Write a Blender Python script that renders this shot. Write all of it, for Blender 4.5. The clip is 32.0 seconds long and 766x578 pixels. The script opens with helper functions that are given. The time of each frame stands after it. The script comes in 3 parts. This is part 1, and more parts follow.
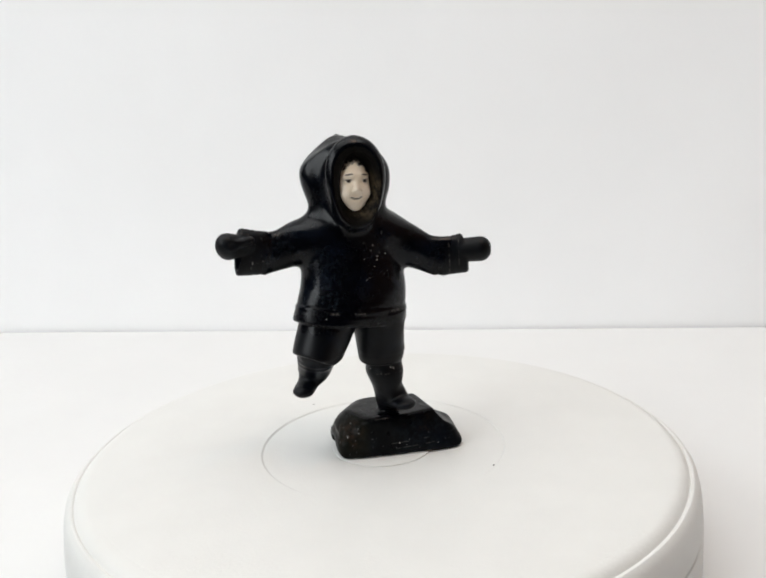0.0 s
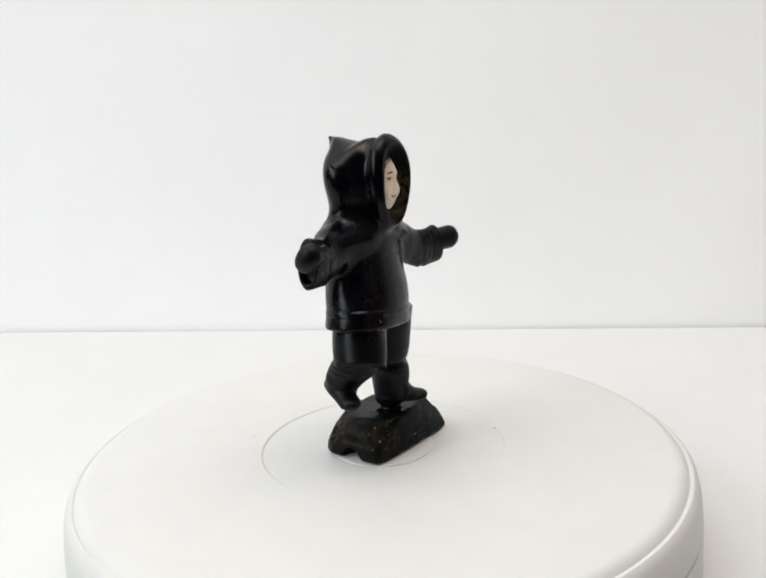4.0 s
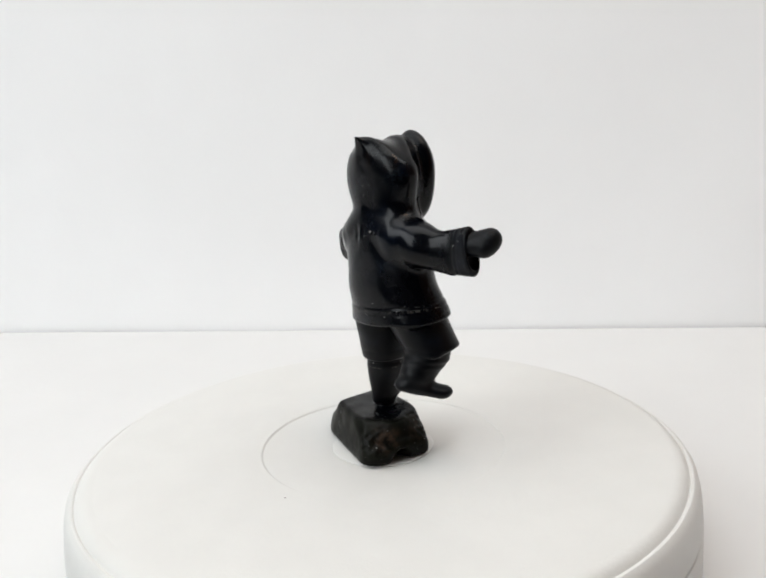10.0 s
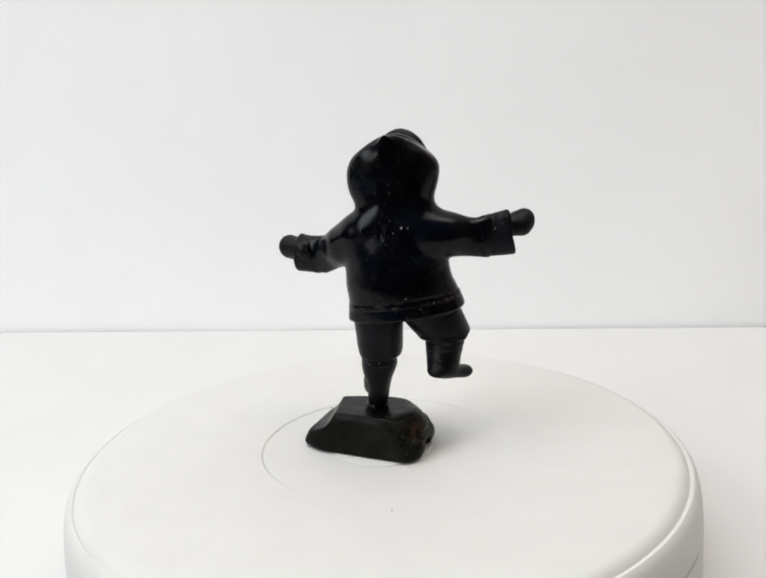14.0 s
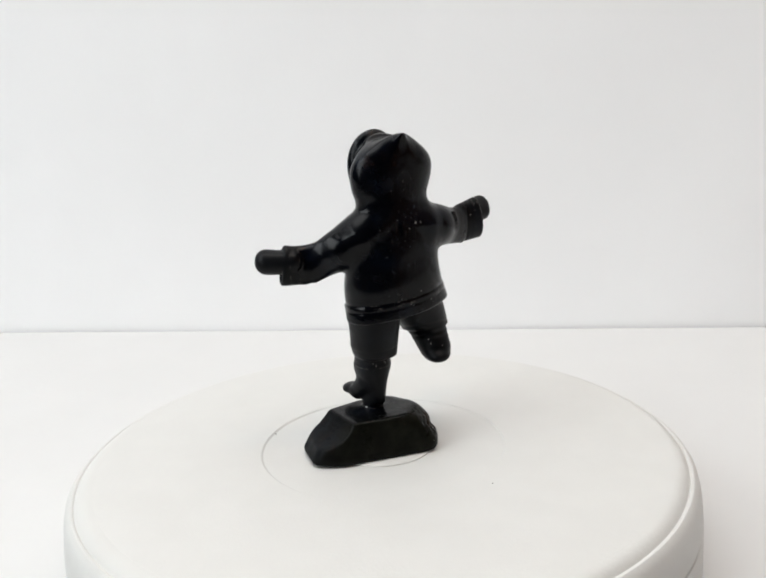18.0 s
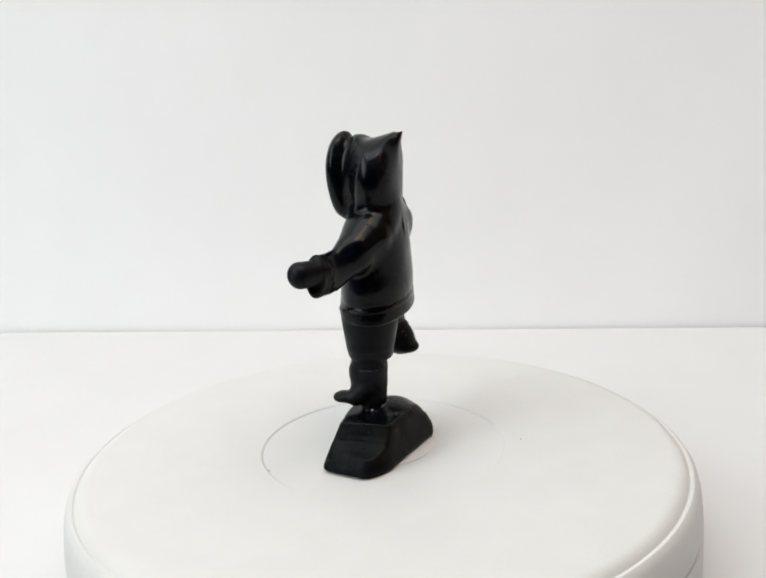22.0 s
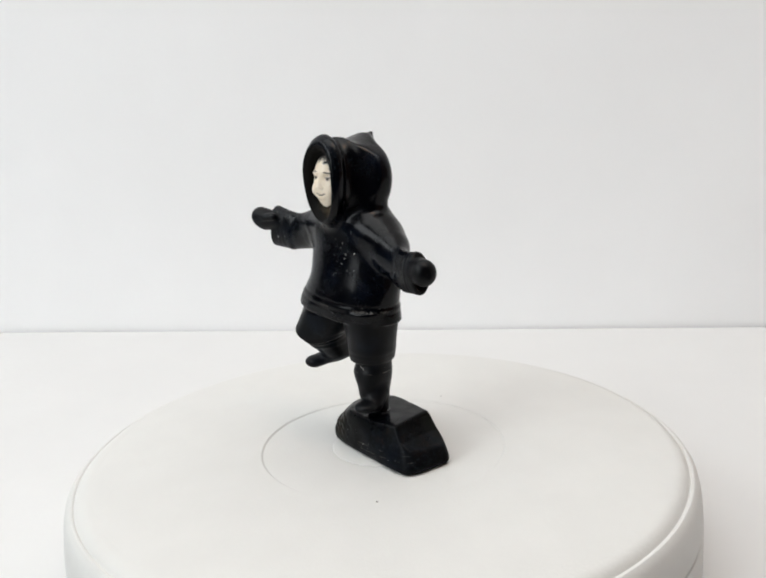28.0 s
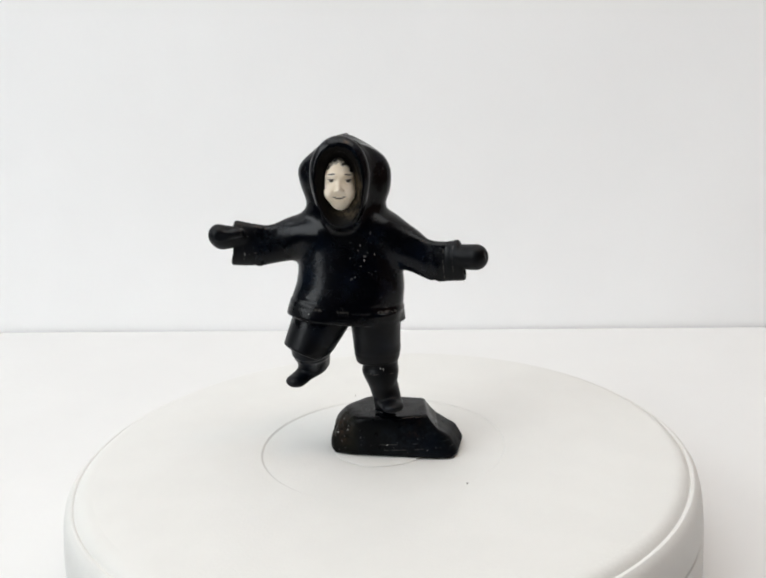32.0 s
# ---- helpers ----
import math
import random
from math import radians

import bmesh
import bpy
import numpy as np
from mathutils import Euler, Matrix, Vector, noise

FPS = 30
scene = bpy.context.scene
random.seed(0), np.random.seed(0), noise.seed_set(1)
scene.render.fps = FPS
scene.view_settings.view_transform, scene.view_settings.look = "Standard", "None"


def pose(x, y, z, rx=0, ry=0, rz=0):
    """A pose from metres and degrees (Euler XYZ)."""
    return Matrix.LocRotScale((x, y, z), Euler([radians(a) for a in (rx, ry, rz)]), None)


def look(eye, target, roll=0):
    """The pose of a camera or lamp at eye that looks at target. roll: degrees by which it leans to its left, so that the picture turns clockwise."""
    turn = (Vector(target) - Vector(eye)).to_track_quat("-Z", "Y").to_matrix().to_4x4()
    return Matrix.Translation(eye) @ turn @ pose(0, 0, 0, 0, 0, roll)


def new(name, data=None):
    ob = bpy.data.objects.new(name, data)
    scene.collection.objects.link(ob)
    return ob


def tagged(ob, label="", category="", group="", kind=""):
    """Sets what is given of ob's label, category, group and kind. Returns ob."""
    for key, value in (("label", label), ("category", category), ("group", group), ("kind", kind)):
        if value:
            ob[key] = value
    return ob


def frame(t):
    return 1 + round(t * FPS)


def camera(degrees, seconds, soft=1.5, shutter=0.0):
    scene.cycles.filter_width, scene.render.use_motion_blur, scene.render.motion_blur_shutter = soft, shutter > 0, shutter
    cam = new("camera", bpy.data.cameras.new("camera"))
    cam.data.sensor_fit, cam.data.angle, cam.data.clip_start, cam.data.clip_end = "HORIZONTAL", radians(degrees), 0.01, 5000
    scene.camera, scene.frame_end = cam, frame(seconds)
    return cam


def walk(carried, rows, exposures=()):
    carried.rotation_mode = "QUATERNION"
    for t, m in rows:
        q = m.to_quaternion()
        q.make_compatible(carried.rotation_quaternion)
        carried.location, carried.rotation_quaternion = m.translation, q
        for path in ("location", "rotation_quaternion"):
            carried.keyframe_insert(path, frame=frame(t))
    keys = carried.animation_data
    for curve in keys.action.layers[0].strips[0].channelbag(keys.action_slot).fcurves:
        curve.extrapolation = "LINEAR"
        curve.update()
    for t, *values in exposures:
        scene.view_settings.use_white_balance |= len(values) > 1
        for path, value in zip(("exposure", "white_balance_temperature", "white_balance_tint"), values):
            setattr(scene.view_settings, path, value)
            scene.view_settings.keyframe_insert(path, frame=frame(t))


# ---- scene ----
# ---- camera ----
SECONDS = 32.0
TURN = 10.580          # degrees a second of the turntable, anticlockwise from above
EYE = (0.0, -0.31279, 0.14232)
YAW, PITCH = 0.009597, 0.245704
AHEAD = (EYE[0] + math.sin(YAW) * math.cos(PITCH), EYE[1] + math.cos(YAW) * math.cos(PITCH), EYE[2] - math.sin(PITCH))
cam = camera(48.62, SECONDS, 2.0)
walk(cam, [(0.0, look(EYE, AHEAD, -2.8235)), (SECONDS, look(EYE, AHEAD, -2.8235))],
     [(0.0, 0.30), (3.0, 0.32), (8.0, 0.26), (13.0, 0.25), (22.0, 0.25), (28.0, 0.22), (32.0, 0.26)])

# ---- light ----
TABLE_Z = -0.040


def area_lamp(name, eye, target, size_x, size_y, watts, colour):
    lamp = bpy.data.lights.new(name, "AREA")
    lamp.shape, lamp.size, lamp.size_y, lamp.energy, lamp.color = "RECTANGLE", size_x, size_y, watts, colour
    ob = new(name, lamp)
    ob.matrix_world = look(eye, target)
    return ob


world = bpy.data.worlds.new("room_air")
scene.world = world
world.use_nodes = True
world.node_tree.nodes["Background"].inputs[0].default_value = (0.9, 0.95, 1.0, 1)
world.node_tree.nodes["Background"].inputs[1].default_value = 0.05
area_lamp("window_light", (-1.47, -0.50, 0.86), (0.0, -0.30, 0.60), 2.0, 1.5, 43.0, (0.93, 0.98, 1.0))
area_lamp("ceiling_light", (0.0, -0.22, 2.05), (0.0, -0.22, 0.0), 2.6, 1.3, 32.0, (0.962, 0.982, 0.975))
area_lamp("pendant_light", (0.26, -0.30, 1.45), (0.0, 0.0, 0.1), 0.30, 0.22, 1.8, (1.0, 0.60, 0.35))


# ---- materials ----
def material(name, colour, roughness=0.5, metallic=0.0, specular=0.5):
    m = bpy.data.materials.new(name)
    m.use_nodes = True
    b = m.node_tree.nodes["Principled BSDF"]
    b.inputs["Base Color"].default_value = (*colour, 1)
    b.inputs["Roughness"].default_value = roughness
    b.inputs["Metallic"].default_value = metallic
    b.inputs["Specular IOR Level"].default_value = specular
    return m


def node(m, kind, **values):
    n = m.node_tree.nodes.new(kind)
    for key, value in values.items():
        n.inputs[key].default_value = value
    return n


def link(m, a, b):
    m.node_tree.links.new(a, b)


def coords(m):
    return node(m, "ShaderNodeTexCoord").outputs["Object"]


def maths(m, op, a, b=0.0, clamp=False):
    n = node(m, "ShaderNodeMath")
    n.operation, n.use_clamp = op, clamp
    for slot, v in ((0, a), (1, b)):
        if isinstance(v, (int, float)):
            n.inputs[slot].default_value = v
        else:
            link(m, v, n.inputs[slot])
    return n.outputs[0]


def ramp(m, value, low, high, a=0.0, b=1.0):
    n = node(m, "ShaderNodeMapRange", **{"From Min": low, "From Max": high, "To Min": a, "To Max": b})
    n.interpolation_type = "SMOOTHSTEP"
    link(m, value, n.inputs["Value"])
    return n.outputs["Result"]


def blend(m, factor, a, b):
    n = node(m, "ShaderNodeMix")
    n.data_type = "RGBA"
    link(m, factor, n.inputs[0])
    for slot, v in ((6, a), (7, b)):
        if isinstance(v, tuple):
            n.inputs[slot].default_value = (*v, 1)
        else:
            link(m, v, n.inputs[slot])
    return n.outputs[2]


def noise_of(m, scale, detail=4.0, roughness=0.55):
    n = node(m, "ShaderNodeTexNoise", Scale=scale, Detail=detail, Roughness=roughness)
    link(m, coords(m), n.inputs["Vector"])
    return n.outputs["Fac"]


def bump(m, height, distance, strength=0.5):
    n = node(m, "ShaderNodeBump", Strength=strength, Distance=distance)
    link(m, height, n.inputs["Height"])
    link(m, n.outputs["Normal"], m.node_tree.nodes["Principled BSDF"].inputs["Normal"])


def inside_ellipse(m, centre, radii, soft=0.25):
    """1 inside an ellipsoid in the thing's own space, 0 outside it."""
    d = node(m, "ShaderNodeVectorMath")
    d.operation = "SUBTRACT"
    link(m, coords(m), d.inputs[0])
    d.inputs[1].default_value = centre
    s = node(m, "ShaderNodeVectorMath")
    s.operation = "DIVIDE"
    link(m, d.outputs[0], s.inputs[0])
    s.inputs[1].default_value = radii
    l = node(m, "ShaderNodeVectorMath")
    l.operation = "LENGTH"
    link(m, s.outputs[0], l.inputs[0])
    return ramp(m, l.outputs["Value"], 1 - soft, 1 + soft, 1.0, 0.0)


def mm(*v):
    return tuple(a * 0.001 for a in v)


def white_surface(name, colour, roughness, grain, specular=0.3):
    m = material(name, colour, roughness, specular=specular)
    b = m.node_tree.nodes["Principled BSDF"]
    stain = noise_of(m, grain * 0.06, 3)
    tone = ramp(m, stain, 0.3, 0.75)
    c = blend(m, tone, tuple(v * 0.975 for v in colour), colour)
    link(m, c, b.inputs["Base Color"])
    bump(m, noise_of(m, grain, 5), 0.0004, 0.25)
    return m


WALL = white_surface("white_board", (0.945, 0.945, 0.95), 0.7, 120)
TABLE = white_surface("white_laminate", (0.655, 0.655, 0.652), 0.55, 200)
PLATE = white_surface("white_plastic", (0.615, 0.613, 0.596), 0.5, 900, 0.4)
DISC = white_surface("white_pad", (0.640, 0.638, 0.620), 0.35, 700, 0.4)
ROOM = white_surface("room_paint", (0.04, 0.035, 0.032), 0.8, 20)
# tint added to the unseen east wall to bounce warm light from the right
WARM_BOUNCE = white_surface("warm_bounce_paint", (0.21, 0.12, 0.08), 0.8, 20)
DARK_SPECK = material("dark_crumb", (0.05, 0.04, 0.035), 0.8)


def union(m, shapes, soft=0.5):
    total = None
    for centre, radii in shapes:
        one = inside_ellipse(m, mm(*centre), mm(*radii), soft)
        total = one if total is None else maths(m, "MAXIMUM", total, one)
    return total


def band(m, value, middle, width):
    return ramp(m, maths(m, "ABSOLUTE", maths(m, "SUBTRACT", value, middle)), width * 0.4, width, 1.0, 0.0)


def stone_material():
    m = material("polished_black_stone", (0.010, 0.011, 0.013), 0.2, specular=0.15)
    b = m.node_tree.nodes["Principled BSDF"]
    base = blend(m, ramp(m, noise_of(m, 75, 4), 0.46, 0.74), (0.0005, 0.0008, 0.0018), (0.0019, 0.0036, 0.0078))
    base = blend(m, ramp(m, noise_of(m, 55, 5, 0.65), 0.62, 0.82, 0.0, 0.3), base, (0.005, 0.004, 0.0035))
    scuff = maths(m, "MULTIPLY", ramp(m, noise_of(m, 42, 3), 0.50, 0.68), ramp(m, noise_of(m, 620, 6, 0.7), 0.44, 0.70))
    base = blend(m, maths(m, "MULTIPLY", scuff, 0.45), base, (0.016, 0.022, 0.028))
    # the rock is a duller olive black
    place = node(m, "ShaderNodeSeparateXYZ")
    link(m, coords(m), place.inputs[0])
    X, Y, Z = place.outputs["X"], place.outputs["Y"], place.outputs["Z"]
    olive = maths(m, "MULTIPLY", ramp(m, Z, 0.0155, 0.0168, 1.0, 0.0), maths(m, "MAXIMUM", ramp(m, Y, -0.002, 0.010, 0.2, 1.0), ramp(m, X, -0.013, -0.007, 1.0, 0.0)))
    base = blend(m, olive, base, blend(m, ramp(m, noise_of(m, 160, 5, 0.65), 0.35, 0.7), (0.0030, 0.0032, 0.0024), (0.0085, 0.0088, 0.0064)))
    # broken brown stone at the rock's ends, and warm brown patches on rock and hood
    broken = maths(m, "MULTIPLY", union(m, (((-15, -5, 10), (6, 6, 5)), ((-15.5, 10, 10.5), (5, 5, 5)))), ramp(m, noise_of(m, 300, 5, 0.7), 0.40, 0.66))
    brown_patches = maths(m, "MULTIPLY", union(m, (((26, -2, 9), (7, 9, 4)), ((14, -13, 12), (8, 4, 4)), ((-20, 3, 113), (5, 7, 5)), ((2, 3, 112), (5, 7, 5)), ((-8, 9, 113), (6, 4, 4)))), ramp(m, noise_of(m, 260, 5, 0.7), 0.50, 0.70))
    base = blend(m, maths(m, "MULTIPLY", broken, 0.9), base, (0.027, 0.016, 0.010))
    base = blend(m, maths(m, "MULTIPLY", brown_patches, 0.35), base, (0.030, 0.015, 0.008))
    # scored lines: along the rock, the hem and the cuffs
    patchy = ramp(m, noise_of(m, 170, 3), 0.50, 0.60)
    fine = ramp(m, noise_of(m, 900, 2), 0.44, 0.56)
    front = maths(m, "MULTIPLY", maths(m, "LESS_THAN", Y, -0.0125), maths(m, "LESS_THAN", Z, 0.010))
    slope = maths(m, "SUBTRACT", Z, maths(m, "MULTIPLY", X, 0.05))
    scored = maths(m, "MULTIPLY", maths(m, "MAXIMUM", band(m, slope, 0.0036, 0.00026), band(m, slope, 0.0058, 0.00020)), maths(m, "MULTIPLY", front, 0.45))
    hem_line = maths(m, "ADD", Z, maths(m, "MULTIPLY", maths(m, "ADD", X, 0.011), 0.10))
    tall = maths(m, "MAXIMUM", band(m, hem_line, 0.0598, 0.0007), band(m, hem_line, 0.0612, 0.00025))
    trunk = maths(m, "MULTIPLY", maths(m, "GREATER_THAN", X, -0.034), maths(m, "LESS_THAN", X, 0.012))
    scored = maths(m, "MAXIMUM", scored, maths(m, "MULTIPLY", maths(m, "MULTIPLY", tall, trunk), maths(m, "MULTIPLY", fine, 0.5)))
    along = maths(m, "SUBTRACT", maths(m, "MULTIPLY", X, 0.93), maths(m, "MULTIPLY", Y, 0.36))
    sleeves = None
    for value, middle in ((X, -0.0440), (X, -0.0478), (along, 0.0282), (along, 0.0318)):
        one = band(m, value, middle, 0.00032)
        sleeves = one if sleeves is None else maths(m, "MAXIMUM", sleeves, one)
    sleeves = maths(m, "MULTIPLY", maths(m, "MULTIPLY", sleeves, maths(m, "GREATER_THAN", Z, 0.066)), maths(m, "LESS_THAN", Z, 0.094))
    scored = maths(m, "MAXIMUM", scored, maths(m, "MULTIPLY", sleeves, maths(m, "MULTIPLY", fine, 0.55)))
    ankle = maths(m, "MULTIPLY", band(m, Z, 0.0335, 0.0003), maths(m, "MULTIPLY", maths(m, "GREATER_THAN", X, -0.008), fine))
    scored = maths(m, "MAXIMUM", scored, maths(m, "MULTIPLY", ankle, 0.5))
    hatch = maths(m, "GREATER_THAN", maths(m, "SINE", maths(m, "MULTIPLY", maths(m, "ADD", X, maths(m, "MULTIPLY", Z, 0.08)), 7400.0)), 0.55)
    hatch = maths(m, "MULTIPLY", hatch, maths(m, "MULTIPLY", band(m, hem_line, 0.0598, 0.0022), maths(m, "MULTIPLY", band(m, X, -0.0125, 0.0060), maths(m, "LESS_THAN", Y, -0.008))))
    scored = maths(m, "MAXIMUM", scored, maths(m, "MULTIPLY", hatch, 0.25))
    scored = maths(m, "MULTIPLY", scored, patchy)
    base = blend(m, maths(m, "MULTIPLY", scored, 0.45), base, (0.20, 0.19, 0.17))
    # small pale nicks in loose clusters
    wobble = node(m, "ShaderNodeTexNoise", Scale=1500.0, Detail=2.0)
    link(m, coords(m), wobble.inputs["Vector"])
    shift = node(m, "ShaderNodeVectorMath")
    shift.operation = "MULTIPLY_ADD"
    link(m, wobble.outputs["Color"], shift.inputs[0])
    shift.inputs[1].default_value = (0.0015, 0.0015, 0.0022)
    link(m, coords(m), shift.inputs[2])
    nicks = None
    for scale, size, share in ((430.0, 0.22, 0.88), (800.0, 0.26, 0.84)):
        cells = node(m, "ShaderNodeTexVoronoi", Scale=scale)
        link(m, shift.outputs[0], cells.inputs["Vector"])
        dot = ramp(m, cells.outputs["Distance"], size * 0.4, size, 1.0, 0.0)
        split = node(m, "ShaderNodeSeparateColor")
        link(m, cells.outputs["Color"], split.inputs[0])
        one = maths(m, "MULTIPLY", maths(m, "MULTIPLY", dot, maths(m, "GREATER_THAN", split.outputs[0], share)), split.outputs[1])
        nicks = one if nicks is None else maths(m, "MAXIMUM", nicks, one)
    where = union(m, (((-3, -14, 79), (8, 5, 9)), ((-9, 11, 88), (5, 5, 5)), ((2, 10, 84), (3, 5, 6)), ((-16, 11, 61), (14, 8, 4)), ((-20, -12, 57), (9, 6, 4)), ((-14, -5, 9), (7, 7, 6)),
                      ((-14, 13, 8), (6, 6, 6)), ((4, -15, 5), (14, 4, 4)), ((-7, 11, 104), (5, 4, 6)), ((-46, -1, 84), (4, 8, 9)), ((0, -4, 36), (9, 9, 3)), ((-22, 9, 40), (7, 7, 5))))
    base = blend(m, maths(m, "MULTIPLY", maths(m, "MULTIPLY", nicks, where), 1.3, True), base, (0.36, 0.355, 0.34))
    # one pale dot just above the rock by the heel
    base = blend(m, inside_ellipse(m, mm(5.2, -2.2, 16.9), mm(0.6, 0.6, 0.3), 0.3), base, (0.45, 0.45, 0.44))
    link(m, base, b.inputs["Base Color"])
    # hood, trunk and the top of the rock are polished; legs, boots, cuffs and mittens are duller
    rough = ramp(m, noise_of(m, 110, 5, 0.62), 0.32, 0.72, 0.15, 0.33)
    legs = maths(m, "MULTIPLY", ramp(m, Z, 0.0515, 0.0560, 1.0, 0.0), maths(m, "GREATER_THAN", Z, 0.0172))
    wrists = maths(m, "MAXIMUM", ramp(m, X, -0.0470, -0.0400, 1.0, 0.0), ramp(m, along, 0.0260, 0.0320))
    sides = ramp(m, Z, 0.0145, 0.0160, 1.0, 0.0)
    rough = maths(m, "ADD", rough, maths(m, "MULTIPLY", maths(m, "MAXIMUM", legs, wrists), 0.20))
    rough = maths(m, "ADD", rough, maths(m, "MULTIPLY", sides, 0.10))
    rough = maths(m, "ADD", rough, maths(m, "MULTIPLY", broken, 0.2))
    link(m, rough, b.inputs["Roughness"])
    link(m, ramp(m, Z, 0.0155, 0.0170, 0.06, 0.16), b.inputs["Specular IOR Level"])
    uneven = maths(m, "ADD", maths(m, "MULTIPLY", noise_of(m, 120, 3), 2.0), maths(m, "MULTIPLY", noise_of(m, 900, 4), 0.25))
    uneven = maths(m, "ADD", uneven, maths(m, "MULTIPLY", maths(m, "MULTIPLY", broken, noise_of(m, 1100, 4)), 1.2))
    bump(m, uneven, 0.0005, 0.17)
    return m


def ivory_material():
    m = material("carved_ivory", (0.62, 0.56, 0.45), 0.45)
    b = m.node_tree.nodes["Principled BSDF"]
    base = blend(m, ramp(m, noise_of(m, 260, 4), 0.35, 0.7), (0.82, 0.70, 0.54), (0.89, 0.79, 0.66))
    marks = None
    for centre, radii in ((mm(-13.5, -14, 107.5), mm(0.74, 4, 0.46)), (mm(-7.5, -14, 107.1), mm(0.74, 4, 0.46)),
                          (mm(-13.6, -14, 108.0), mm(1.25, 4, 0.20)), (mm(-7.4, -14, 107.6), mm(1.25, 4, 0.20)),
                          (mm(-13.8, -14, 109.75), mm(0.9, 4, 0.22)), (mm(-12.7, -14, 109.95), mm(0.8, 4, 0.24)),
                          (mm(-7.0, -14, 109.3), mm(0.9, 4, 0.22)), (mm(-8.1, -14, 109.55), mm(0.8, 4, 0.24)),
                          (mm(-11.05, -14, 101.25), mm(1.5, 4, 0.26)), (mm(-12.7, -14, 101.75), mm(0.7, 4, 0.20)), (mm(-9.4, -14, 101.7), mm(0.7, 4, 0.20))):
        one = inside_ellipse(m, centre, radii, 0.35)
        marks = one if marks is None else maths(m, "MAXIMUM", marks, one)
    base = blend(m, maths(m, "MULTIPLY", marks, 0.97), base, (0.012, 0.009, 0.008))
    # dark fringe, ragged at its lower edge
    place = node(m, "ShaderNodeSeparateXYZ")
    link(m, coords(m), place.inputs[0])
    height = maths(m, "ADD", place.outputs["Z"], maths(m, "MULTIPLY", maths(m, "SUBTRACT", noise_of(m, 520, 4), 0.5), 0.006))
    off = maths(m, "ABSOLUTE", maths(m, "ADD", place.outputs["X"], 0.0104))
    height = maths(m, "ADD", height, maths(m, "MULTIPLY", maths(m, "MULTIPLY", off, off), 110.0))
    height = maths(m, "ADD", height, maths(m, "MULTIPLY", maths(m, "MAXIMUM", maths(m, "ADD", place.outputs["X"], 0.0085), 0.0), 0.5))
    base = blend(m, ramp(m, height, 0.1130, 0.1144, 0.0, 1.0), base, blend(m, ramp(m, noise_of(m, 1100, 3), 0.50, 0.72), (0.006, 0.005, 0.005), (0.11, 0.095, 0.08)))
    link(m, base, b.inputs["Base Color"])
    return m


def lining_material():
    """Unpolished black inside the hood, with a brown patch beside the cheek."""
    m = material("dull_hood_lining", (0.006, 0.005, 0.005), 0.55, specular=0.08)
    patch = maths(m, "MULTIPLY", union(m, (((-3.6, -13, 103), (3.0, 5, 7)), ((-8, -13, 97), (5, 5, 3)))), ramp(m, noise_of(m, 420, 5, 0.7), 0.36, 0.66))
    base = blend(m, patch, blend(m, noise_of(m, 300), (0.0015, 0.0015, 0.0015), (0.005, 0.004, 0.003)), (0.060, 0.045, 0.026))
    link(m, base, m.node_tree.nodes["Principled BSDF"].inputs["Base Color"])
    bump(m, noise_of(m, 900, 4), 0.0006, 0.4)
    return m


STONE = stone_material()
IVORY = ivory_material()
LINING = lining_material()


# ---- mesh helpers ----
def mesh_object(name, verts, faces, mats, parent=None, label="", smooth=True):
    me = bpy.data.meshes.new(name)
    me.from_pydata(verts, [], faces)
    me.polygons.foreach_set("use_smooth", [smooth] * len(me.polygons))
    for m in mats:
        me.materials.append(m)
    me.update()
    ob = new(name, me)
    if parent:
        ob.parent = parent
    return tagged(ob, label)


def lathe(name, profile, mat, parent=None, label="", steps=192, sharp=30):
    """A turned shape from (radius, height) pairs, listed from the axis outwards and down; closed on the axis at both ends."""
    bm = bmesh.new()
    rings = []
    for r, z in profile:
        if r < 1e-6:
            rings.append([bm.verts.new((0, 0, z))])
        else:
            rings.append([bm.verts.new((r * math.cos(2 * math.pi * i / steps), r * math.sin(2 * math.pi * i / steps), z)) for i in range(steps)])
    for a, b in zip(rings, rings[1:]):
        for i in range(steps):
            j = (i + 1) % steps
            q = [a[i % len(a)], b[i % len(b)], b[j % len(b)], a[j % len(a)]]
            q = list(dict.fromkeys(q))
            if len(q) > 2:
                bm.faces.new(q)
    bmesh.ops.recalc_face_normals(bm, faces=bm.faces)
    for f in bm.faces:
        f.smooth = True
    for e in bm.edges:
        if len(e.link_faces) == 2 and e.calc_face_angle(0) > radians(sharp):
            e.smooth = False
    me = bpy.data.meshes.new(name)
    bm.to_mesh(me)
    bm.free()
    me.materials.append(mat)
    ob = new(name, me)
    if parent:
        ob.parent = parent
    return tagged(ob, label)


def slab(name, x0, x1, y0, y1, z0, z1, mat, bevel=0.002):
    bm = bmesh.new()
    bmesh.ops.create_cube(bm, size=1)
    for v in bm.verts:
        v.co = Vector(((x0 + x1) / 2 + v.co.x * (x1 - x0), (y0 + y1) / 2 + v.co.y * (y1 - y0), (z0 + z1) / 2 + v.co.z * (z1 - z0)))
    bmesh.ops.bevel(bm, geom=bm.edges[:], offset=bevel, segments=2, affect="EDGES")
    me = bpy.data.meshes.new(name)
    bm.to_mesh(me)
    bm.free()
    me.materials.append(mat)
    return new(name, me)


